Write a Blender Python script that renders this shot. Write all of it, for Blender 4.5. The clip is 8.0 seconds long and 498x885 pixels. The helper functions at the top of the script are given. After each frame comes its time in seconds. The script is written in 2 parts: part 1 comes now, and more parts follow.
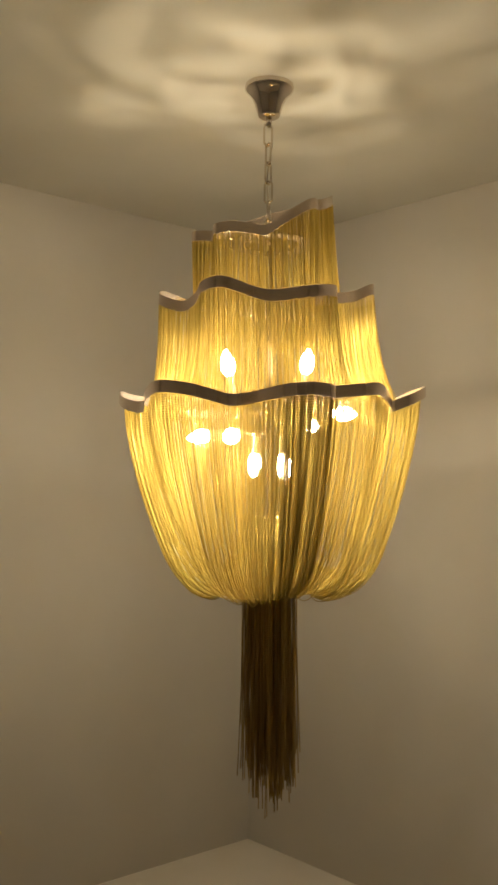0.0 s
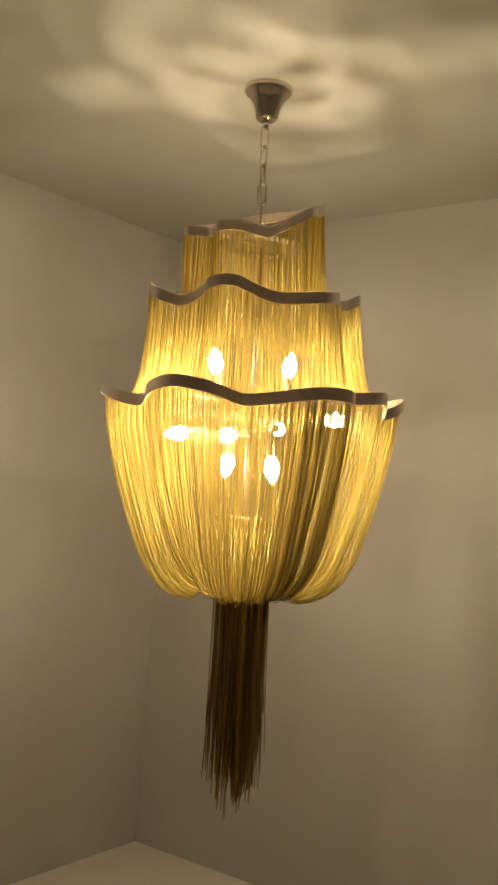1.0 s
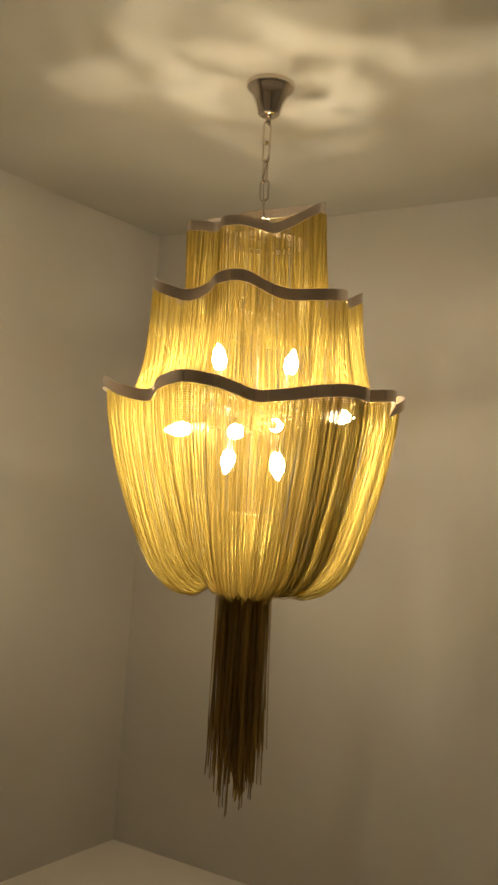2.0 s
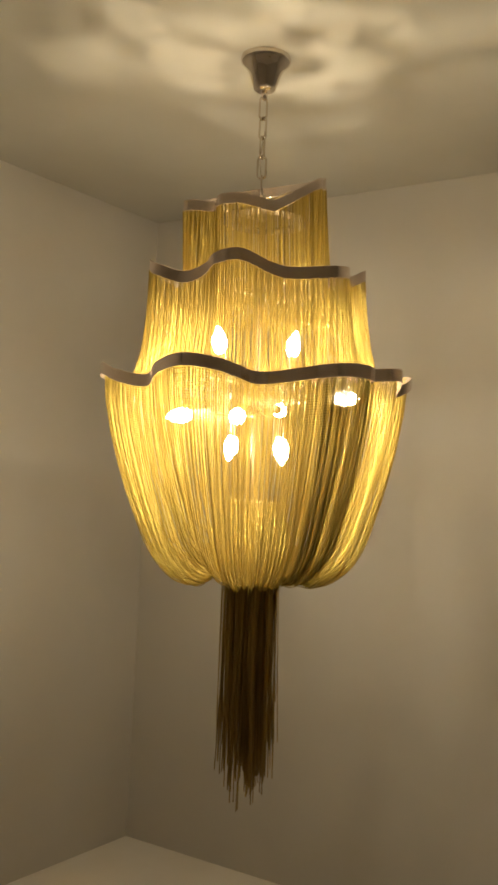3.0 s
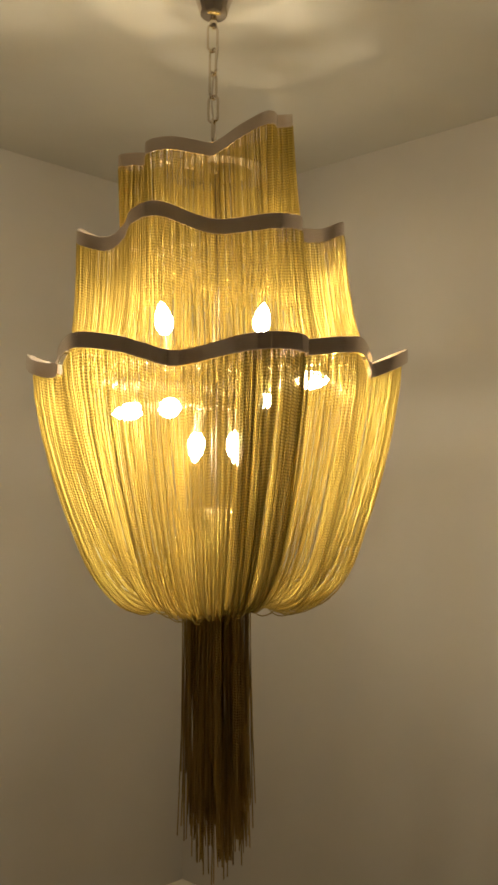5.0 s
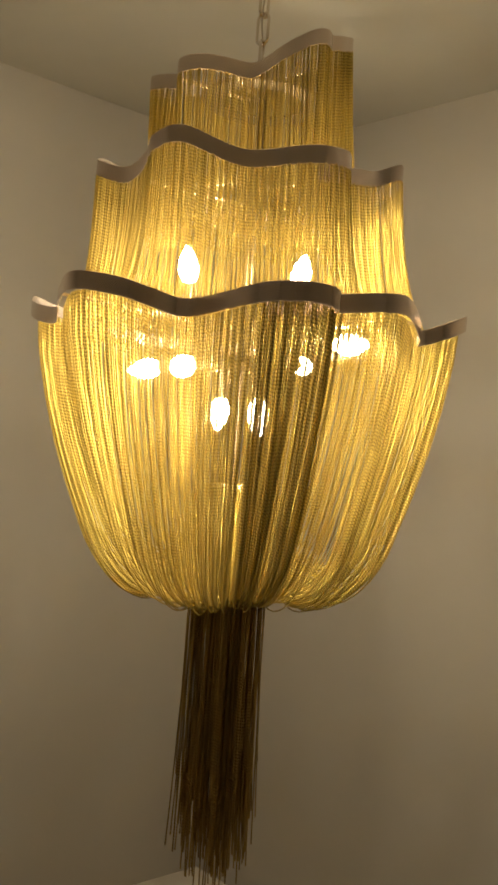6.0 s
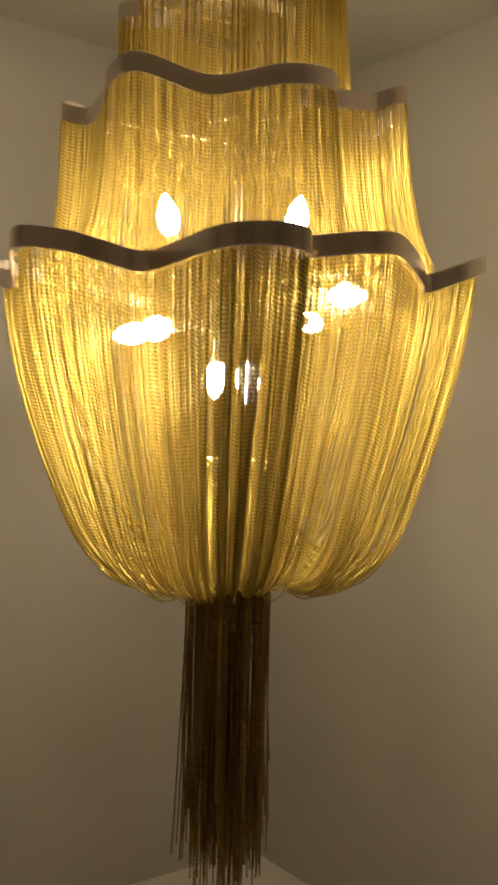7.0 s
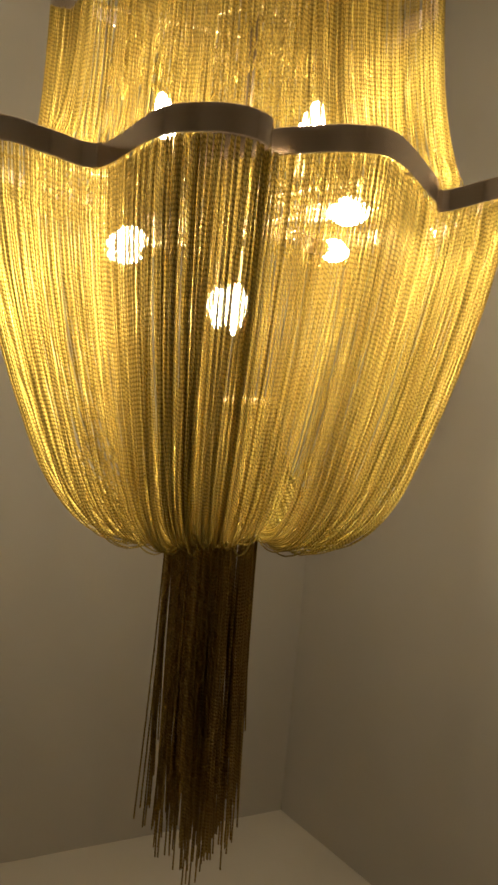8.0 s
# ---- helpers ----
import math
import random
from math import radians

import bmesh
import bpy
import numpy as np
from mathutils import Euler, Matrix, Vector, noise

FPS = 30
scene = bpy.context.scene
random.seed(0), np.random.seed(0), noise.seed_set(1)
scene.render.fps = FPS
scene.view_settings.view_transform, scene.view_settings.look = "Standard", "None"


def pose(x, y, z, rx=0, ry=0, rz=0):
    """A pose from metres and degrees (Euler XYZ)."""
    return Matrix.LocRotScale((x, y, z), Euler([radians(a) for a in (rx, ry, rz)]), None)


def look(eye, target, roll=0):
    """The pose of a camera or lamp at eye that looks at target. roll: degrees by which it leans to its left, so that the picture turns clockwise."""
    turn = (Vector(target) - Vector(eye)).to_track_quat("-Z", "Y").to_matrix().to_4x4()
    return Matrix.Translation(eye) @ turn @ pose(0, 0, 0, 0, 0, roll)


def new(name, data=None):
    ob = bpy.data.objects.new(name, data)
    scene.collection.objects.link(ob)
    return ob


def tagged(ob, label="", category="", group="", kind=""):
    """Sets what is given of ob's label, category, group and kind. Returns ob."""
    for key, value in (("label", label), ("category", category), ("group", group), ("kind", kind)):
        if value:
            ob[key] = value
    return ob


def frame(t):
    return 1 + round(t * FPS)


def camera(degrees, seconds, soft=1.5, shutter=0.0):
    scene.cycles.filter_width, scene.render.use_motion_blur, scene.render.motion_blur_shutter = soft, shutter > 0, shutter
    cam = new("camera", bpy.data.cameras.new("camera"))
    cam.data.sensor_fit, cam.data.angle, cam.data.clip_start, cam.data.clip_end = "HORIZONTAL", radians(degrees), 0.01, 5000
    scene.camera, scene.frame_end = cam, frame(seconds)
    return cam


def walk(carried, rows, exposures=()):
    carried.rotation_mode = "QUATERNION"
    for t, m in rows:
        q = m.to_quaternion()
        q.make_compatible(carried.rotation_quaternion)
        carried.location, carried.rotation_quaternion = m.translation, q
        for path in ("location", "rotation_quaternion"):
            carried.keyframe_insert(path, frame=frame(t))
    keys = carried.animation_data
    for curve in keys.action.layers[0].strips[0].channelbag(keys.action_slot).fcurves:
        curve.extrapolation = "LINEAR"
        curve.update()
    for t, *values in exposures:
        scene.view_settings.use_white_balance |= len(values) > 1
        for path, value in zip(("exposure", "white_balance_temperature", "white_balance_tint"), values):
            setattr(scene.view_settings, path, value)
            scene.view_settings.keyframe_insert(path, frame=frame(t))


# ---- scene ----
# the camera and its walk
cam = camera(29.0, 8.0, soft=2.9, shutter=0.4)
PATH = [
    (0, (0.203, -2.563, 1.52), (0.014, -0.574, 1.618), 0.9),
    (0.5, (-0.063, -2.562, 1.5), (-0.023, -0.566, 1.616), 2.8),
    (1, (-0.254, -2.557, 1.498), (-0.046, -0.572, 1.616), 4.0),
    (2.5, (-0.412, -2.502, 1.481), (-0.079, -0.533, 1.598), 3.8),
    (3, (-0.379, -2.461, 1.475), (-0.073, -0.487, 1.576), 2.7),
    (3.5, (-0.262, -2.389, 1.5), (-0.066, -0.399, 1.565), 1.3),
    (4, (-0.105, -2.244, 1.509), (0.04, -0.251, 1.577), 2.8),
    (4.2, (-0.047, -2.196, 1.491), (0.069, -0.201, 1.579), 3.2),
    (5.3, (0.14, -2.001, 1.502), (0.057, -0.005, 1.599), 0.8),
    (5.5, (0.143, -1.943, 1.513), (0.034, 0.052, 1.602), 2.3),
    (6, (0.198, -1.82, 1.508), (0.023, 0.172, 1.537), 4.6),
    (6.5, (0.247, -1.728, 1.503), (-0.039, 0.252, 1.505), 3.4),
    (7, (0.317, -1.616, 1.528), (-0.014, 0.355, 1.47), 2.2),
    (7.5, (0.399, -1.498, 1.538), (-0.009, 0.452, 1.363), 3.7),
    (8, (0.459, -1.409, 1.509), (-0.08, 0.51, 1.34), 5.4),
]
EXPOSURES = [(0.0, 0.0), (4.2, 0.0), (5.5, -0.1), (6.5, -0.22), (8.0, -0.32)]
walk(cam, [(t, look(eye, target, roll)) for t, eye, target, roll in PATH], EXPOSURES)

# world: night outside a closed room, lit by the lamp's own bulbs
world = bpy.data.worlds.new("night")
scene.world = world
world.use_nodes = True
world.node_tree.nodes["Background"].inputs[0].default_value = (0.02, 0.02, 0.03, 1)
world.node_tree.nodes["Background"].inputs[1].default_value = 0.2
BULB_POWER = 450.0
BULB_COLOUR = (1.0, 0.85, 0.595, 1)

CEILING = 2.62
CORNER = Vector((-0.18, 1.70, 0.0))
ALONG_A = Vector((math.cos(radians(-43)), math.sin(radians(-43)), 0))   # along the wall to the east
ALONG_B = Vector((-math.sin(radians(43)), -math.cos(radians(43)), 0))   # along the wall to the west
SIDE_A, SIDE_B = 4.4, 4.4


# ---- materials ----
def material(name):
    m = bpy.data.materials.new(name)
    m.use_nodes = True
    nodes, links = m.node_tree.nodes, m.node_tree.links
    return m, nodes, links, nodes["Principled BSDF"]


def noise_node(nodes, links, scale, detail=4.0, coord="Object", rough=0.55):
    tc = nodes.new("ShaderNodeTexCoord")
    n = nodes.new("ShaderNodeTexNoise")
    n.inputs["Scale"].default_value = scale
    n.inputs["Detail"].default_value = detail
    n.inputs["Roughness"].default_value = rough
    links.new(tc.outputs[coord], n.inputs["Vector"])
    return n


def ramp(nodes, links, source, low, high, a=0.3, b=0.7):
    r = nodes.new("ShaderNodeValToRGB")
    r.color_ramp.elements[0].position, r.color_ramp.elements[1].position = a, b
    r.color_ramp.elements[0].color, r.color_ramp.elements[1].color = (*low, 1), (*high, 1)
    links.new(source, r.inputs[0])
    return r


def plaster(name, low, high, bump=0.15):
    """Matt painted plaster: faint large blotches, roller stipple."""
    m, nodes, links, p = material(name)
    blotch = noise_node(nodes, links, 1.7, 5)
    grain = noise_node(nodes, links, 160, 3)
    r = ramp(nodes, links, blotch.outputs[0], low, high)
    links.new(r.outputs[0], p.inputs["Base Color"])
    b = nodes.new("ShaderNodeBump")
    b.inputs["Strength"].default_value = bump
    b.inputs["Distance"].default_value = 0.002
    links.new(grain.outputs[0], b.inputs["Height"])
    links.new(b.outputs[0], p.inputs["Normal"])
    p.inputs["Roughness"].default_value = 0.85
    p.inputs["Specular IOR Level"].default_value = 0.25
    return m


def floor_paint(name):
    m, nodes, links, p = material(name)
    blotch = noise_node(nodes, links, 2.3, 6)
    r = ramp(nodes, links, blotch.outputs[0], (0.80, 0.75, 0.68), (0.86, 0.81, 0.74))
    links.new(r.outputs[0], p.inputs["Base Color"])
    fine = noise_node(nodes, links, 40, 4)
    rr = ramp(nodes, links, fine.outputs[0], (0.42, 0.42, 0.42), (0.6, 0.6, 0.6))
    links.new(rr.outputs[0], p.inputs["Roughness"])
    return m


def brushed(name, low, high, rough_low, rough_high, stretch=(6, 6, 160), metal=1.0):
    """Brushed metal: fine streaks along the band."""
    m, nodes, links, p = material(name)
    tc = nodes.new("ShaderNodeTexCoord")
    mp = nodes.new("ShaderNodeMapping")
    mp.inputs["Scale"].default_value = stretch
    links.new(tc.outputs["Object"], mp.inputs["Vector"])
    n = nodes.new("ShaderNodeTexNoise")
    n.inputs["Scale"].default_value = 3.0
    n.inputs["Detail"].default_value = 5.0
    links.new(mp.outputs[0], n.inputs["Vector"])
    c = ramp(nodes, links, n.outputs[0], low, high)
    links.new(c.outputs[0], p.inputs["Base Color"])
    rr = ramp(nodes, links, n.outputs[0], (rough_low,) * 3, (rough_high,) * 3)
    links.new(rr.outputs[0], p.inputs["Roughness"])
    p.inputs["Metallic"].default_value = metal
    return m


def chain_gold(name, low, high, rough=0.32, glow_through=0.0, open_share=0.3, gap_shade=0.29, tone=(1.0, 0.92, 0.72)):
    """Fine curb chain: bumped links along each strand, the shade between them painted in, tone varying from strand to
    strand.
    """
    m, nodes, links, p = material(name)
    uv = nodes.new("ShaderNodeUVMap")
    sep = nodes.new("ShaderNodeSeparateXYZ")
    links.new(uv.outputs[0], sep.inputs[0])
    mul = nodes.new("ShaderNodeMath")
    mul.operation = "MULTIPLY"
    mul.inputs[1].default_value = 2 * math.pi / 0.0056
    links.new(sep.outputs[1], mul.inputs[0])
    ang = nodes.new("ShaderNodeMath")
    ang.operation = "MULTIPLY_ADD"
    ang.inputs[1].default_value = 2 * math.pi
    links.new(sep.outputs[0], ang.inputs[0])
    links.new(mul.outputs[0], ang.inputs[2])
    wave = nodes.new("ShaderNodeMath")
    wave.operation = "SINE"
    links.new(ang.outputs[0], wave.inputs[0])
    geo = nodes.new("ShaderNodeNewGeometry")
    c = ramp(nodes, links, geo.outputs["Random Per Island"], low, high, 0.0, 1.0)
    # shade between links goes into the colour, darkest where the wave is low
    link_shade = nodes.new("ShaderNodeMapRange")
    link_shade.inputs[1].default_value, link_shade.inputs[2].default_value = -1.0, 0.2
    link_shade.inputs[3].default_value, link_shade.inputs[4].default_value = gap_shade, 1.0
    links.new(wave.outputs[0], link_shade.inputs[0])
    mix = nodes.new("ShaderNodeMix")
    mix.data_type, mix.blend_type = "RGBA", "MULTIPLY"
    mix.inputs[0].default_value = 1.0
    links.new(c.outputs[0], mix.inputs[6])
    links.new(link_shade.outputs[0], mix.inputs[7])
    deep = nodes.new("ShaderNodeMix")
    deep.data_type, deep.blend_type = "RGBA", "MULTIPLY"
    deep.inputs[0].default_value = 1.0
    deep.inputs[7].default_value = (*tone, 1)
    links.new(mix.outputs[2], deep.inputs[6])
    links.new(deep.outputs[2], p.inputs["Base Color"])
    b = nodes.new("ShaderNodeBump")
    b.inputs["Strength"].default_value = 0.85
    b.inputs["Distance"].default_value = 0.001
    links.new(wave.outputs[0], b.inputs["Height"])
    links.new(b.outputs[0], p.inputs["Normal"])
    p.inputs["Metallic"].default_value = 1.0
    p.inputs["Roughness"].default_value = rough
    p.inputs["Specular Tint"].default_value = (1.0, 0.88, 0.55, 1)
    if glow_through:
        # open links let part of the light through from behind
        t = nodes.new("ShaderNodeBsdfTranslucent")
        amber = nodes.new("ShaderNodeMix")
        amber.data_type, amber.blend_type = "RGBA", "MIX"
        amber.inputs[0].default_value = 0.75
        amber.inputs[7].default_value = (0.80, 0.570, 0.165, 1)
        links.new(mix.outputs[2], amber.inputs[6])
        links.new(amber.outputs[2], t.inputs["Color"])
        s = nodes.new("ShaderNodeMixShader")
        s.inputs[0].default_value = glow_through
        links.new(p.outputs[0], s.inputs[1])
        links.new(t.outputs[0], s.inputs[2])
        hole = nodes.new("ShaderNodeBsdfTransparent")
        o = nodes.new("ShaderNodeMixShader")
        o.inputs[0].default_value = open_share
        links.new(s.outputs[0], o.inputs[1])
        links.new(hole.outputs[0], o.inputs[2])
        links.new(o.outputs[0], nodes["Material Output"].inputs["Surface"])
    return m


def bulb_glass(name):
    m, nodes, links, p = material(name)
    p.inputs["Base Color"].default_value = (0.9, 0.85, 0.75, 1)
    p.inputs["Roughness"].default_value = 0.25
    p.inputs["Emission Color"].default_value = BULB_COLOUR
    p.inputs["Emission Strength"].default_value = BULB_POWER
    return m


WALL = plaster("wall_paint", (0.525, 0.492, 0.445), (0.57, 0.535, 0.488))
CEIL = plaster("ceiling_paint", (0.44, 0.415, 0.36), (0.485, 0.46, 0.40), 0.1)
FLOOR = floor_paint("floor_coating")
RIM = brushed("brushed_bronze_nickel", (0.86, 0.73, 0.635), (0.88, 0.75, 0.655), 0.17, 0.21, (3, 3, 700), 0.8)
CHROME = brushed("polished_nickel", (0.70, 0.635, 0.565), (0.74, 0.67, 0.60), 0.03, 0.06, (20, 20, 20))
STEEL = brushed("frame_metal", (0.55, 0.42, 0.22), (0.66, 0.52, 0.30), 0.3, 0.45, (20, 20, 60))
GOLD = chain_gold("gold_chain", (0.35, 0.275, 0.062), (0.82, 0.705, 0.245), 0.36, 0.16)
# the tail's chain, coloured darker to stand for its unlit, self-shaded strands
SHADED_GOLD = chain_gold("shaded_gold_chain", (0.33, 0.25, 0.12), (0.52, 0.40, 0.20), 0.46, gap_shade=0.78, tone=(1.0, 0.90, 0.62))
PLATE = brushed("dark_bronze", (0.10, 0.075, 0.045), (0.14, 0.105, 0.065), 0.45, 0.6)
BULB = bulb_glass("lit_bulb")
CABLE = brushed("clear_cable", (0.45, 0.40, 0.33), (0.5, 0.45, 0.38), 0.3, 0.4)


# ---- building helpers ----
def part(name, bm, mat, parent, label="", smooth=True):
    me = bpy.data.meshes.new(name)
    bm.normal_update()
    bm.to_mesh(me)
    bm.free()
    me.materials.append(mat)
    for f in me.polygons:
        f.use_smooth = smooth
    ob = new(name, me)
    ob.parent = parent
    if label:
        tagged(ob, label)
    return ob


def lathe(bm, profile, centre=(0, 0, 0), steps=40, turn=None, ends=True):
    """Turns (radius, height) pairs round the z axis; turn: a matrix for the whole."""
    rings = []
    for r, z in profile:
        ring = []
        for k in range(steps):
            a = 2 * math.pi * k / steps
            v = Vector((r * math.cos(a), r * math.sin(a), z))
            ring.append(bm.verts.new((turn @ v if turn else v) + Vector(centre)))
        rings.append(ring)
    for lo, hi in zip(rings, rings[1:]):
        for k in range(steps):
            bm.faces.new((lo[k], lo[(k + 1) % steps], hi[(k + 1) % steps], hi[k]))
    if ends:
        bm.faces.new(rings[0][::-1])
        bm.faces.new(rings[-1])
    bmesh.ops.recalc_face_normals(bm, faces=bm.faces)


def tube(bm, points, radius, sides=8, closed=False):
    pts = [Vector(p) for p in points]
    n, rings = len(pts), []
    up = Vector((0.13, 0.21, 0.97))
    for i, p in enumerate(pts):
        a = pts[(i - 1) % n] if closed or i > 0 else p
        b = pts[(i + 1) % n] if closed or i < n - 1 else p
        d = (b - a).normalized()
        s = d.cross(up)
        s = s.normalized() if s.length > 0.05 else d.cross(Vector((1, 0, 0))).normalized()
        t = s.cross(d)
        rings.append([bm.verts.new(p + radius * (math.cos(2 * math.pi * k / sides) * s + math.sin(2 * math.pi * k / sides) * t)) for k in range(sides)])
    for i in range(n if closed else n - 1):
        lo, hi = rings[i], rings[(i + 1) % n]
        for k in range(sides):
            bm.faces.new((lo[k], lo[(k + 1) % sides], hi[(k + 1) % sides], hi[k]))
    if not closed:
        bm.faces.new(rings[0][::-1])
        bm.faces.new(rings[-1])
    bmesh.ops.recalc_face_normals(bm, faces=bm.faces)


def slab(name, corners, z0, z1, mat, label, category):
    """A plate or wall standing on a closed outline."""
    bm = bmesh.new()
    lo = [bm.verts.new((c.x, c.y, z0)) for c in corners]
    hi = [bm.verts.new((c.x, c.y, z1)) for c in corners]
    n = len(corners)
    bm.faces.new(lo[::-1])
    bm.faces.new(hi)
    for k in range(n):
        bm.faces.new((lo[k], lo[(k + 1) % n], hi[(k + 1) % n], hi[k]))
    bmesh.ops.recalc_face_normals(bm, faces=bm.faces)
    ob = part(name, bm, mat, None, smooth=False)
    return tagged(ob, label, category, kind="structure")


# ---- the room ----
def at(a, b):
    return CORNER + a * ALONG_A + b * ALONG_B


T = 0.12
slab("floor", [at(-T, -T), at(SIDE_A + T, -T), at(SIDE_A + T, SIDE_B + T), at(-T, SIDE_B + T)], -0.1, 0.0, FLOOR, "light beige smooth floor meeting the walls without a skirting", "floor")
slab("ceiling", [at(-T, -T), at(SIDE_A + T, -T), at(SIDE_A + T, SIDE_B + T), at(-T, SIDE_B + T)], CEILING, CEILING + 0.1, CEIL, "plain cream painted ceiling above the lit chandelier", "ceiling")
slab("wall_east", [at(-T, -T), at(SIDE_A + T, -T), at(SIDE_A + T, 0), at(-T, 0)], 0.0, CEILING, WALL, "plain warm beige painted plaster wall", "wall")
slab("wall_west", [at(-T, 0), at(0, 0), at(0, SIDE_B), at(-T, SIDE_B)], 0.0, CEILING, WALL, "plain warm beige painted plaster wall", "wall")
# two unseen walls added behind the camera, set near enough to bounce light back
slab("unseen_wall_south", [at(-T, SIDE_B), at(SIDE_A + T, SIDE_B), at(SIDE_A + T, SIDE_B + T), at(-T, SIDE_B + T)], 0.0, CEILING, WALL, "plain warm beige painted plaster wall", "wall")
slab("unseen_wall_north", [at(SIDE_A, 0), at(SIDE_A + T, 0), at(SIDE_A + T, SIDE_B), at(SIDE_A, SIDE_B)], 0.0, CEILING, WALL, "plain warm beige painted plaster wall", "wall")


# ---- the chandelier ----
# Rims are open bands whose ends overlap at a seam: (azimuth from the front, radius, height).
# The bottom rim's start hooks back inside, an added layer that darkens the seam.
RIM_BOTTOM = [(19, 0.372, 1.733), (11.5, 0.388, 1.733), (12, 0.408, 1.734), (20, 0.437, 1.737), (27, 0.462, 1.743), (33, 0.475, 1.749), (40.5, 0.456, 1.753), (56.4, 0.39, 1.737),
              (65.5, 0.363, 1.733), (74.2, 0.405, 1.759), (89.6, 0.424, 1.786), (104, 0.39, 1.777), (118, 0.36, 1.75), (132, 0.42, 1.76),
              (166, 0.36, 1.74), (182, 0.42, 1.755), (216, 0.36, 1.745), (232, 0.40, 1.764),
              (255.7, 0.391, 1.768), (277, 0.386, 1.764), (295.3, 0.382, 1.735), (311.1, 0.374, 1.719), (319.2, 0.40, 1.744), (331.2, 0.448, 1.754),
              (340.8, 0.432, 1.747), (347, 0.412, 1.735), (355.1, 0.391, 1.724), (368.9, 0.506, 1.734), (374.5, 0.526, 1.739), (378.5, 0.535, 1.737), (380.8, 0.528, 1.734), (381.8, 0.514, 1.732), (381.2, 0.502, 1.731)]
RIM_MIDDLE = [(31, 0.266, 1.986), (36, 0.272, 1.988), (53.1, 0.256, 2.005), (68.8, 0.253, 2.022), (81.5, 0.286, 2.05),
              (100, 0.28, 2.049), (118, 0.24, 2.03), (136, 0.28, 2.04), (158, 0.27, 2.035), (176, 0.23, 2.03), (196, 0.27, 2.037),
              (220, 0.25, 2.04), (242, 0.23, 2.03), (258, 0.26, 2.041), (275.6, 0.279, 2.037), (292.1, 0.288, 2.01), (310.3, 0.262, 1.982),
              (325.3, 0.274, 1.993), (332.3, 0.294, 2.012), (344.6, 0.313, 2.016), (358.2, 0.278, 1.996), (367.6, 0.299, 1.983), (382, 0.345, 1.988),
              (394, 0.322, 2.0), (401, 0.29, 2.004)]
RIM_TOP = [(46, 0.170, 2.250), (58, 0.178, 2.262), (75, 0.172, 2.282), (94.2, 0.174, 2.304), (119.5, 0.172, 2.313), (150, 0.156, 2.31),
           (180, 0.15, 2.297), (205, 0.15, 2.272), (230, 0.16, 2.245), (256, 0.188, 2.215), (276, 0.2, 2.196), (284, 0.198, 2.193), (292, 0.178, 2.19),
           (303, 0.162, 2.183), (313, 0.170, 2.18), (321, 0.2, 2.179), (329, 0.209, 2.18), (338, 0.194, 2.184), (350, 0.176, 2.18), (362.5, 0.173, 2.174),
           (371, 0.186, 2.185), (378, 0.207, 2.2), (391, 0.213, 2.232), (400, 0.203, 2.246), (407, 0.19, 2.25)]


def smooth_line(points, step):
    """A Catmull-Rom line through (azimuth, radius, height) points, resampled at an even step."""
    x = np.array([(r * math.sin(radians(a)), -r * math.cos(radians(a)), z) for a, r, z in points])
    x = np.vstack([2 * x[0] - x[1], x, 2 * x[-1] - x[-2]])
    u = np.linspace(0, 1, 24, endpoint=False)[:, None]
    out = []
    for a, b, c, d in zip(x, x[1:], x[2:], x[3:]):
        out.append(0.5 * (2 * b + (c - a) * u + (2 * a - 5 * b + 4 * c - d) * u**2 + (3 * b - a - 3 * c + d) * u**3))
    line = np.vstack(out + [x[-2][None]])
    run = np.concatenate([[0], np.cumsum(np.linalg.norm(np.diff(line, axis=0), axis=1))])
    s = np.linspace(0, run[-1], max(3, int(run[-1] / step)))
    return np.stack([np.interp(s, run, line[:, k]) for k in range(3)], 1)


def outer_radius(points):
    """Radius and height of a rim by azimuth, one value each degree; the inner band counts where two overlap."""
    line = smooth_line(points, 0.002)
    a = np.degrees(np.arctan2(line[:, 0], -line[:, 1])) % 360
    r = np.hypot(line[:, 0], line[:, 1])
    table = np.zeros((360, 2))
    for k in range(360):
        near = np.abs((a - k + 180) % 360 - 180) < 1.5
        table[k] = (r[near].min(), line[near, 2].mean()) if near.any() else table[k - 1]
    return table


def band(points, height, thick, name, parent, label):
    """A rim: a tall thin strip with softened edges, bent along its line."""
    line = smooth_line(points, 0.004)
    bm = bmesh.new()
    e = thick * 0.5
    profile = [(-e, -height / 2 + e), (0, -height / 2), (e, -height / 2 + e), (e, height / 2 - e), (0, height / 2), (-e, height / 2 - e)]
    rings = []
    for i in range(len(line)):
        d = Vector(line[min(i + 1, len(line) - 1)] - line[max(i - 1, 0)])
        d.z = 0
        side = d.normalized().cross(Vector((0, 0, 1)))
        rings.append([bm.verts.new(Vector(line[i]) + o * side + Vector((0, 0, h))) for o, h in profile])
    n = len(profile)
    for lo, hi in zip(rings, rings[1:]):
        for k in range(n):
            bm.faces.new((lo[k], lo[(k + 1) % n], hi[(k + 1) % n], hi[k]))
    bm.faces.new(rings[0][::-1])
    bm.faces.new(rings[-1])
    bmesh.ops.recalc_face_normals(bm, faces=bm.faces)
    # smooth along the band, crisp at its long edges
    for lo, hi in zip(rings, rings[1:]):
        for k in range(n):
            bm.edges.get((lo[k], hi[k])).smooth = False
    return part(name, bm, RIM, parent, label)


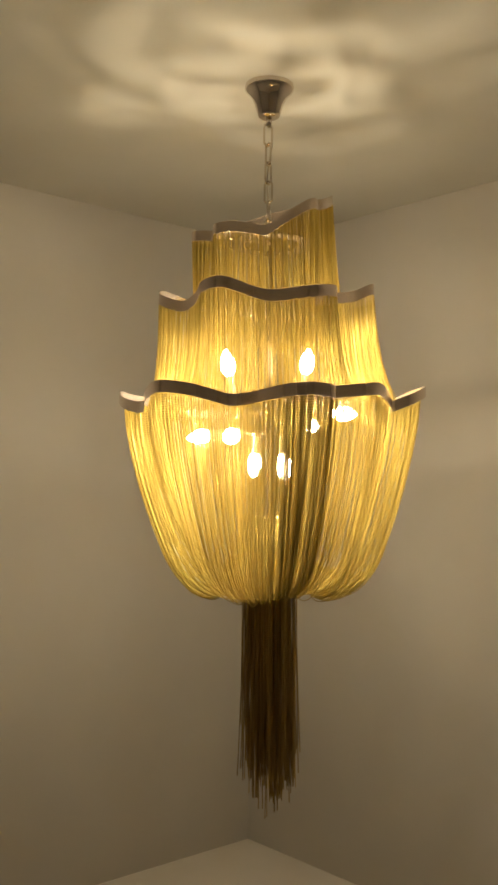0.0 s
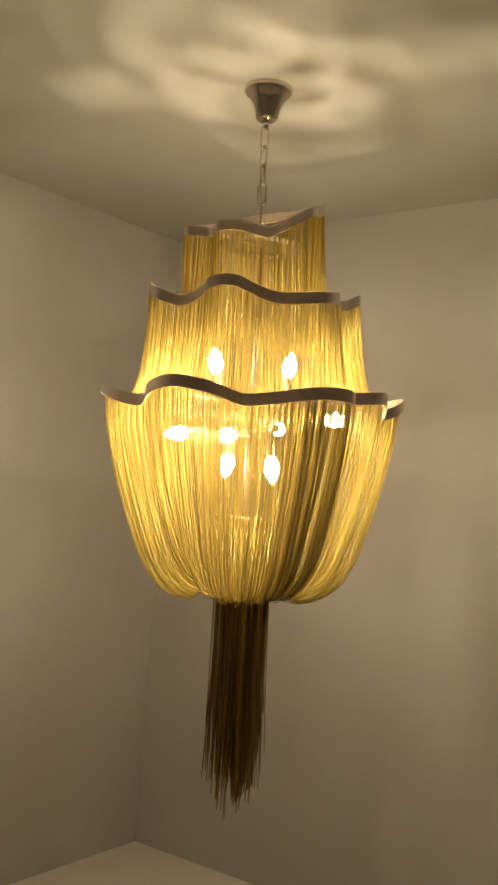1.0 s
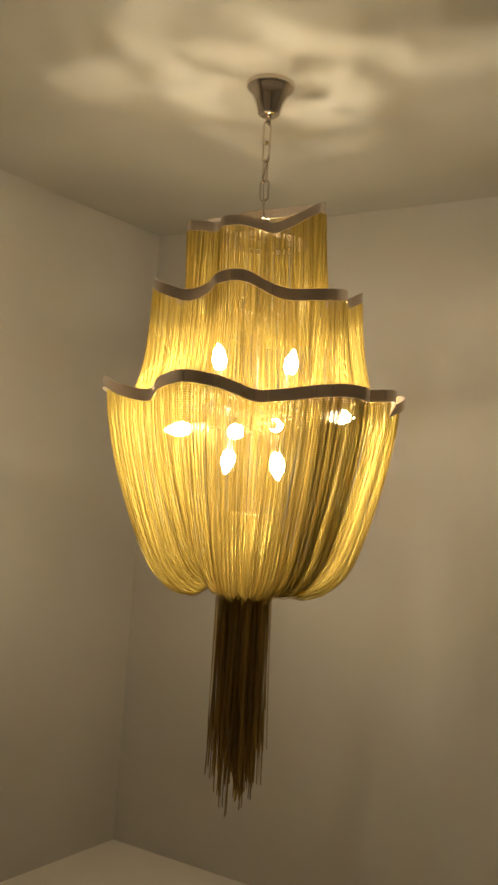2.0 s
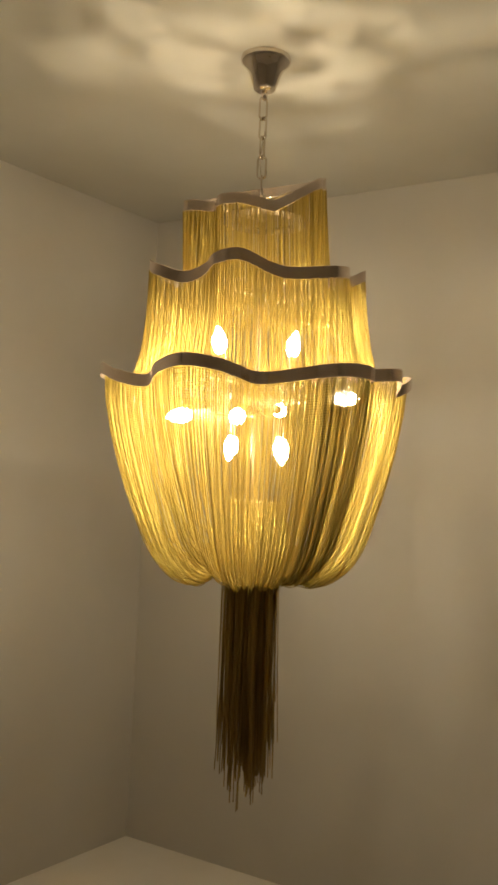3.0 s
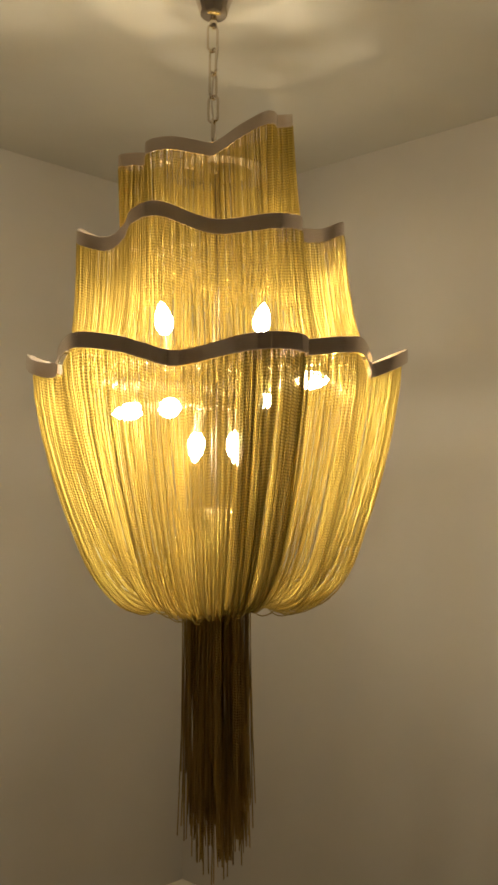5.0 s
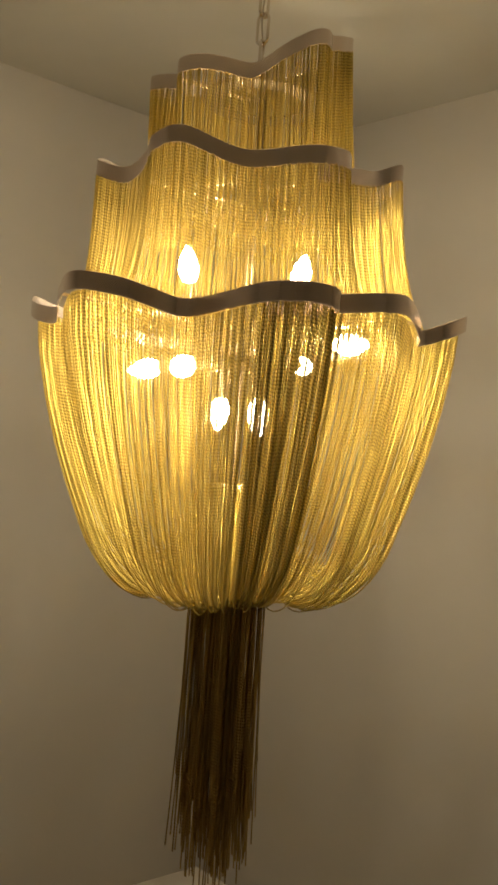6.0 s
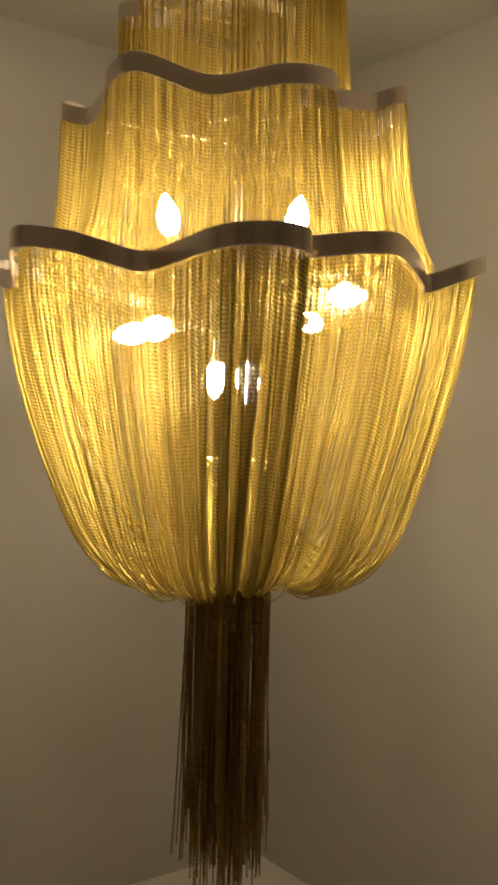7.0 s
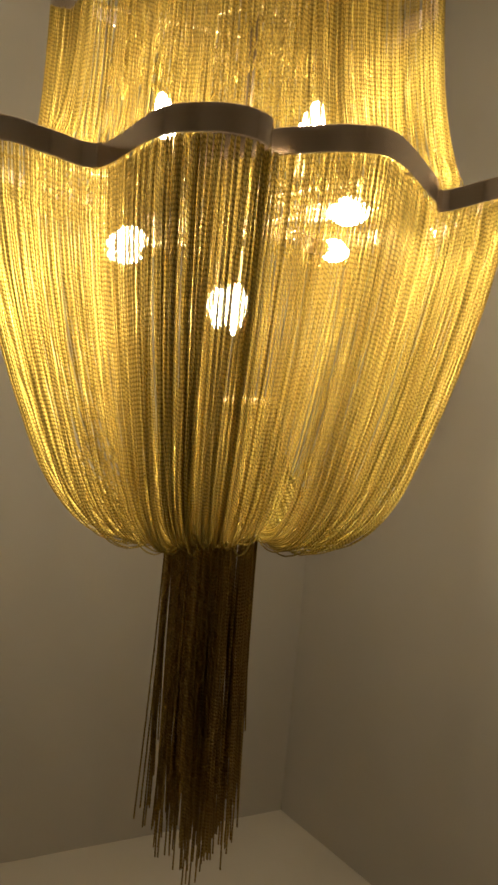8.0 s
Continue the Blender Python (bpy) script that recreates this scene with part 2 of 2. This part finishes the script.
def strand_mesh(name, lines, radius, mat, parent, label="", sides=5):
    """Many chain strands in one mesh. lines: strands x points x 3."""
    p = np.asarray(lines, float)
    count, n = p.shape[:2]
    t = np.gradient(p, axis=1)
    t /= np.linalg.norm(t, axis=2, keepdims=True) + 1e-9
    mid = p.mean(1)
    out = np.stack([mid[:, 0], mid[:, 1], np.zeros(count)], 1)
    out /= np.linalg.norm(out, axis=1, keepdims=True) + 1e-9
    across = np.cross(out, (0, 0, 1.0))[:, None, :] * np.ones((1, n, 1))
    across -= (across * t).sum(2, keepdims=True) * t
    across /= np.linalg.norm(across, axis=2, keepdims=True) + 1e-9
    normal = np.cross(t, across)
    ang = 2 * np.pi * np.arange(sides) / sides
    v = p[:, :, None, :] + radius * (np.cos(ang)[None, None, :, None] * across[:, :, None, :] + np.sin(ang)[None, None, :, None] * normal[:, :, None, :])
    run = np.concatenate([np.zeros((count, 1)), np.cumsum(np.linalg.norm(np.diff(p, axis=1), axis=2), axis=1)], 1)
    run += np.random.rand(count, 1) * 0.0014
    base = (np.arange(count)[:, None, None] * n + np.arange(n - 1)[None, :, None]) * sides
    k = np.arange(sides)[None, None, :]
    k2 = (k + 1) % sides
    quads = np.stack([base + k, base + k2, base + sides + k2, base + sides + k], -1).reshape(-1, 4)
    u0 = np.broadcast_to(k / sides, (count, n - 1, sides))
    v0 = np.broadcast_to(run[:, :-1, None], (count, n - 1, sides))
    v1 = np.broadcast_to(run[:, 1:, None], (count, n - 1, sides))
    uv = np.stack([np.stack([u0, v0], -1), np.stack([u0 + 1 / sides, v0], -1), np.stack([u0 + 1 / sides, v1], -1), np.stack([u0, v1], -1)], 3)
    me = bpy.data.meshes.new(name)
    me.vertices.add(count * n * sides)
    me.vertices.foreach_set("co", v.astype(np.float32).ravel())
    me.loops.add(quads.size)
    me.loops.foreach_set("vertex_index", quads.astype(np.int32).ravel())
    me.polygons.add(len(quads))
    me.polygons.foreach_set("loop_start", np.arange(0, quads.size, 4, dtype=np.int32))
    me.polygons.foreach_set("use_smooth", np.ones(len(quads), bool))
    layer = me.uv_layers.new(name="UVMap")
    layer.data.foreach_set("uv", uv.astype(np.float32).ravel())
    me.update(calc_edges=True)
    me.materials.append(mat)
    ob = new(name, me)
    ob.parent = parent
    tagged(ob, label, kind="stuff")
    return ob


AXIS = np.array([0.022, -0.01])       # where the core of the lamp hangs
HUB_Z, HUB_R = 1.445, 0.071

chandelier = new("chandelier")
chandelier.location = (0, 0, 0)
tagged(chandelier, "tiered gold chain chandelier with wavy bronze rims, lit", "chandelier")


def rim_start(points, spacing, drop):
    """Where the strands of a rim begin: evenly hooked, but clumped into small bunches with gaps between."""
    fine = smooth_line(points, spacing / 8)
    n = int(len(fine) / 8)
    where = np.linspace(4, len(fine) - 5, n)
    k = np.arange(n)
    bunch = 2.7 * np.sin(k * 2 * np.pi / 5.3 + 2.0 * np.sin(k * 0.071)) + 2.2 * np.sin(k * 2 * np.pi / 12.7 + 1.5 * np.sin(k * 0.043))
    where = np.clip(where + bunch + np.random.normal(0, 1.6, n), 0, len(fine) - 1)
    line = fine[where.astype(int)] + np.random.normal(0, 0.0005, (n, 3))
    line[:, 2] -= drop
    return line


def curtain(name, strands, pieces, radius, mat, label):
    """Splits one tier's strands into hanging panels."""
    for chunk in np.array_split(np.asarray(strands), pieces):
        strand_mesh(name, chunk, radius, mat, chandelier, label)


LOBE_EDGES = (-112, -44, 33, 98, 150, 203, 248)     # where the belly is drawn in between its lobes


def lobe(a):
    """The lobe an azimuth (radians) falls in: its middle, and how far across it, from -1 to 1."""
    deg = (math.degrees(a) + 112) % 360 - 112
    for lo, hi in zip(LOBE_EDGES, LOBE_EDGES[1:]):
        if lo <= deg <= hi:
            return radians(lo + hi) / 2, 2 * (deg - lo) / (hi - lo) - 1
    return a, 0.0


def bottom_strands():
    """Swags from the lowest rim, in and down to the belly in lobes, then up to the hub."""
    rows = []
    prof = [(0.0, 1.0), (0.12, 0.985), (0.28, 0.945), (0.43, 0.895), (0.57, 0.84), (0.69, 0.785), (0.79, 0.738), (0.875, 0.678), (0.94, 0.605),
            (0.98, 0.535), (1.0, 0.45), (0.99, 0.40), (0.955, 0.34), (0.88, 0.285), (0.78, 0.245), (0.66, 0.20)]
    h = np.interp(np.linspace(0, 1, 30), np.linspace(0, 1, len(prof)), [a for a, _ in prof])
    f = np.interp(np.linspace(0, 1, 30), np.linspace(0, 1, len(prof)), [b for _, b in prof])
    starts = rim_start(RIM_BOTTOM, 0.0034, 0.012)
    for k, start in enumerate(starts):
        if k > 0.975 * len(starts) and k % 4 == 3:
            continue    # the curled tip of the rim carries fewer strands
        d = start[:2] - AXIS
        r, a = math.hypot(*d), math.atan2(d[0], -d[1])
        middle, across = lobe(a)
        shallow = abs((math.degrees(a) - 33 + 180) % 360 - 180) < 25
        swell = 1 - (0.4 if shallow else 1.0) * abs(across) ** 3.2
        deg = (math.degrees(a) + 112) % 360 - 112
        gather = -0.06 * (deg - math.degrees(middle)) * radians(1) * abs(across) + np.random.normal(0, radians(0.45))
        belly = 1.312 - 0.064 * swell + 0.008 * math.sin(2.0 * a + 0.5) + np.random.normal(0, 0.006)
        if k > 0.945 * len(starts):
            belly += 0.014
        if np.random.rand() < 0.004:
            belly -= 0.012 * np.random.rand() + 0.006
        depth = start[2] - belly
        end_r = HUB_R + 0.004
        w = np.clip((0.47 - f) / 0.27, 0, 1)
        bulge = 1.45 - 0.45 * np.clip((f - 0.4) / 0.6, 0, 1)
        rr = 0.968 * f * (0.40 + (r - 0.40) * bulge) * (1 - w) + w * (end_r + (1 - w) * 0.08)
        rr = rr * (1 + (0.070 * math.sin(a) + 0.002 - 0.08 * (1 - swell)) * np.clip(h, 0, 1) ** 2 * (1 - w))
        aa = a + gather * np.clip(h, 0, 1) ** 2
        if k > 0.945 * len(starts):
            # the free end of the curtain hangs in thick bunches, drawn towards the seam
            bunch = radians(4.1) * (round(a / radians(4.1)) + 0.15 * math.sin(k * 0.3))
            aa = aa + (0.30 * (bunch - a) + 0.03 * (radians(13) - a)) * np.clip(h * 1.6, 0, 1)
        zz = start[2] - depth * h
        zz = np.where(w > 0, zz + (HUB_Z - (start[2] - depth * 0.66)) * w**3, zz)
        sag = np.random.normal(0, 0.002)
        rows.append(np.stack([AXIS[0] + (rr + sag * np.sin(h * 3)) * np.sin(aa), AXIS[1] - (rr + sag * np.sin(h * 3)) * np.cos(aa), zz], 1))
        if k > 0.953 * len(starts):
            # extra strands added behind the overlapping end, to block light and darken the bunch
            inset = 0.004 + 0.010 * np.random.rand()
            slip = aa + np.random.normal(0, radians(0.7))
            rows.append(np.stack([AXIS[0] + (rr - inset) * np.sin(slip), AXIS[1] - (rr - inset) * np.cos(slip), zz + np.random.normal(0, 0.004)], 1))
    return rows


def draped(points, lower, reach, drop, spacing, flare):
    """Strands from one rim down to the inside of the rim below."""
    table, rows = outer_radius(lower), []
    u = np.linspace(0, 1, 22)
    for start in rim_start(points, spacing, 0.012):
        a = math.atan2(start[0], -start[1])
        r = math.hypot(start[0], start[1])
        k = int(math.degrees(a)) % 360
        rt, zt = table[k]
        rt = 0.7 * rt + 0.3 * table[:, 0].mean()
        end_r = reach * rt
        rr = r + (end_r - r) * ((1 - flare) * u + flare * u**3)
        zz = start[2] + (zt - drop + np.random.normal(0, 0.006) - start[2]) * u
        aa = a + np.random.normal(0, radians(0.35)) * u
        curl = 0.0055 * np.clip((u - 0.68) / 0.32, 0, 1)
        wx, wy = np.random.normal(0, 1, (2, len(u)))
        rows.append(np.stack([rr * np.sin(aa) + 0.5 * AXIS[0] * u + curl * wx, -rr * np.cos(aa) + 0.5 * AXIS[1] * u + curl * wy, zz], 1))
    return rows


def tail_strands(clumps, each):
    """The tassel: strands in loose clumps of their own length, sparse at the rim, ending raggedly."""
    rows, u = [], np.linspace(0, 1, 14)
    for c in range(clumps):
        a0, r0 = c * 2.39996, HUB_R * math.sqrt((c + 0.5) / clumps)
        outer = (r0 / HUB_R) ** 3
        low = 0.655 + 0.10 * np.random.rand() + 0.16 * outer * np.random.rand()
        swing = np.random.normal(0, 0.007, 2) + np.array([0.006, 0.004])
        for _ in range(each if outer < 0.5 else each - 3):
            a, r = a0 + np.random.normal(0, 0.10), r0 + np.random.normal(0, 0.0035)
            end = low + 0.20 * np.random.beta(1.1, 2.2) - 0.02 * np.random.rand()
            drift = swing + np.random.normal(0, 0.0035, 2)
            x = AXIS[0] + r * math.sin(a) + drift[0] * u**2
            y = AXIS[1] - r * math.cos(a) + drift[1] * u**2
            rows.append(np.stack([x, y, HUB_Z + (end - HUB_Z) * u], 1))
    return rows


band(RIM_BOTTOM, 0.029, 0.0025, "bottom_rim", chandelier, "wavy brushed bronze metal band")
band(RIM_MIDDLE, 0.030, 0.0025, "middle_rim", chandelier, "wavy brushed bronze metal band")
band(RIM_TOP, 0.029, 0.0025, "top_rim", chandelier, "wavy brushed bronze metal band")

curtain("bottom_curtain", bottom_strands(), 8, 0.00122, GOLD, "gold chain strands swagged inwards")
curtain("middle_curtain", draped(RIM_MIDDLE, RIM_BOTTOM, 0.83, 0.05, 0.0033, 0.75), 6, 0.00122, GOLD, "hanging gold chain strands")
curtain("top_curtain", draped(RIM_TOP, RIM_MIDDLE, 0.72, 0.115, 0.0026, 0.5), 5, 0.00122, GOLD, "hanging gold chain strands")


def hub_curls(count):
    """Short crinkled chains that hang over the hub, inside the belly."""
    rows = []
    for _ in range(count):
        a = 2 * math.pi * np.random.rand()
        u = np.linspace(0, 1, 26)
        r = HUB_R + 0.006 + np.random.normal(0, 0.0035, 26)
        b = a + np.random.normal(0, 0.035, 26)
        rows.append(np.stack([AXIS[0] + r * np.sin(b), AXIS[1] - r * np.cos(b), HUB_Z + 0.008 - (0.10 + 0.10 * np.random.rand()) * u], 1))
    return rows


strand_mesh("hub_fringe", hub_curls(240), 0.0013, GOLD, chandelier, "crinkled gold chain ends round the hub")
strand_mesh("tail_fringe", tail_strands(58, 7), 0.0013, SHADED_GOLD, chandelier, "gold chain tassel coloured dark for its shade, with ragged ends")


def canopy():
    bm = bmesh.new()
    lathe(bm, [(0.050, CEILING + 0.002), (0.0655, CEILING + 0.002), (0.0662, CEILING - 0.003), (0.0668, CEILING - 0.010), (0.065, CEILING - 0.016), (0.058, CEILING - 0.023),
               (0.051, CEILING - 0.030), (0.045, CEILING - 0.040),
               (0.038, CEILING - 0.058), (0.031, CEILING - 0.080), (0.028, CEILING - 0.088), (0.020, CEILING - 0.092), (0.008, CEILING - 0.093)], steps=48)
    return part("canopy", bm, CHROME, chandelier, "polished nickel ceiling cup")


def chain_link(centre, turn, length=0.059, width=0.023, wire=0.0028):
    bm = bmesh.new()
    pts = []
    half, r = length / 2 - width / 2, width / 2
    for k in range(28):
        a = 2 * math.pi * k / 28
        x, z = r * math.cos(a), r * math.sin(a) + (half if math.sin(a) >= 0 else -half)
        pts.append(Vector((x * math.cos(turn), x * math.sin(turn), z)) + Vector(centre))
    tube(bm, pts, wire, 8, closed=True)
    return part("chain_link", bm, CHROME, chandelier, "polished nickel oval link")


canopy()
bm = bmesh.new()
lathe(bm, [(0.0075, CEILING - 0.091), (0.0085, CEILING - 0.100), (0.006, CEILING - 0.112), (0.0025, CEILING - 0.116)], steps=20)
part("canopy_nut", bm, CHROME, chandelier)
z = CEILING - 0.138
for k in range(6):
    lean = AXIS * ((CEILING - z) / 1.2)
    chain_link((lean[0] - 0.004, lean[1], z), radians(25 + 90 * (k % 2) + 14 * k))
    z -= 0.0525
CHAIN_END = z + 0.02
bm = bmesh.new()
tube(bm, [(0.004 + 0.006 * math.sin(9 * s), 0.003 + 0.006 * math.cos(8 * s), CEILING - 0.093 - s * (CEILING - 0.093 - CHAIN_END)) for s in np.linspace(0, 1, 24)], 0.0015, 6)
part("power_cable", bm, CABLE, chandelier, "thin cable threaded through the chain")

# frame inside: centre rod, spokes, hub
bm = bmesh.new()
lathe(bm, [(0.005, HUB_Z), (0.0065, HUB_Z + 0.01), (0.0065, CHAIN_END - 0.01), (0.004, CHAIN_END)], (AXIS[0] * 0.6, AXIS[1] * 0.6, 0), 16)
part("centre_rod", bm, PLATE, chandelier, "dark bronze centre rod")
bm = bmesh.new()
lathe(bm, [(0.02, HUB_Z - 0.004), (HUB_R, HUB_Z - 0.004), (HUB_R + 0.002, HUB_Z), (HUB_R, HUB_Z + 0.006), (0.02, HUB_Z + 0.006)], (AXIS[0], AXIS[1], 0), 40)
part("hub_ring", bm, STEEL, chandelier)

# unseen ring added inside the top tier to shape the light on the ceiling
bm = bmesh.new()
lathe(bm, [(0.078, 2.178), (0.116, 2.178), (0.119, 2.181), (0.116, 2.184), (0.078, 2.184), (0.075, 2.181), (0.078, 2.1785)], (AXIS[0] * 0.6, AXIS[1] * 0.6, 0), 36, ends=False)
part("added_light_baffle", bm, PLATE, chandelier, "added dark bronze baffle ring holding back light from the ceiling")


def spoke(points, azimuth):
    table = outer_radius(points)
    r, z = table[int(azimuth) % 360]
    a = radians(azimuth)
    bm = bmesh.new()
    c = AXIS * 0.6
    tube(bm, [(c[0], c[1], z), (0.5 * r * math.sin(a), -0.5 * r * math.cos(a), z), (r * math.sin(a), -r * math.cos(a), z)], 0.003, 6)
    part("spoke", bm, STEEL, chandelier)


for rim, turns in ((RIM_BOTTOM, (50, 140, 230, 320)), (RIM_MIDDLE, (65, 155, 245, 310)), (RIM_TOP, (310, 350, 30))):
    for azimuth in turns:
        spoke(rim, azimuth)


def bulb(place, way):
    """A candle bulb in its holder, pointing along way; place is the middle of the glass."""
    way = Vector(way).normalized()
    turn = way.to_track_quat("Z", "Y").to_matrix()
    bm = bmesh.new()
    lathe(bm, [(0.011, -0.075), (0.012, -0.072), (0.012, -0.034), (0.0135, -0.031), (0.0135, -0.028), (0.008, -0.027)], place, 18, turn)
    holder = part("bulb_holder", bm, STEEL, chandelier, "metal candle bulb holder")
    bm = bmesh.new()
    lathe(bm, [(0.006, -0.028), (0.0125, -0.022), (0.0175, -0.012), (0.0192, 0.0), (0.0175, 0.012), (0.0125, 0.025), (0.007, 0.035), (0.002, 0.041)], place, 12, turn)
    part("bulb", bm, BULB, holder, "glowing warm white candle bulb")
    return Vector(place) - 0.074 * way


BULBS = [((-0.094, -0.061, 1.846), (-0.15, -0.1, 1)), ((0.111, 0.014, 1.86), (0.15, 0.02, 1)), ((-0.174, 0.03, 1.663), (-1, 0.2, -0.15)),
         ((-0.063, -0.225, 1.65), (-0.3, -1, -0.25)), ((0.211, -0.153, 1.714), (0.9, -0.6, 0.0)), ((0.119, 0.214, 1.707), (0.5, 1, 0.0)),
         ((0.062, -0.134, 1.582), (0.1, -0.25, -1)), ((-0.033, 0.086, 1.594), (-0.1, 0.2, -1))]
for place, way in BULBS:
    foot = bulb(place, way)
    bm = bmesh.new()
    c = Vector((AXIS[0] * 0.6, AXIS[1] * 0.6, foot.z + (0.0 if abs(way[2]) < 0.5 else -0.03 * way[2])))
    tube(bm, [c, (c + foot) / 2 + Vector((0, 0, -0.006)), foot], 0.004, 6)
    part("bulb_arm", bm, STEEL, chandelier)
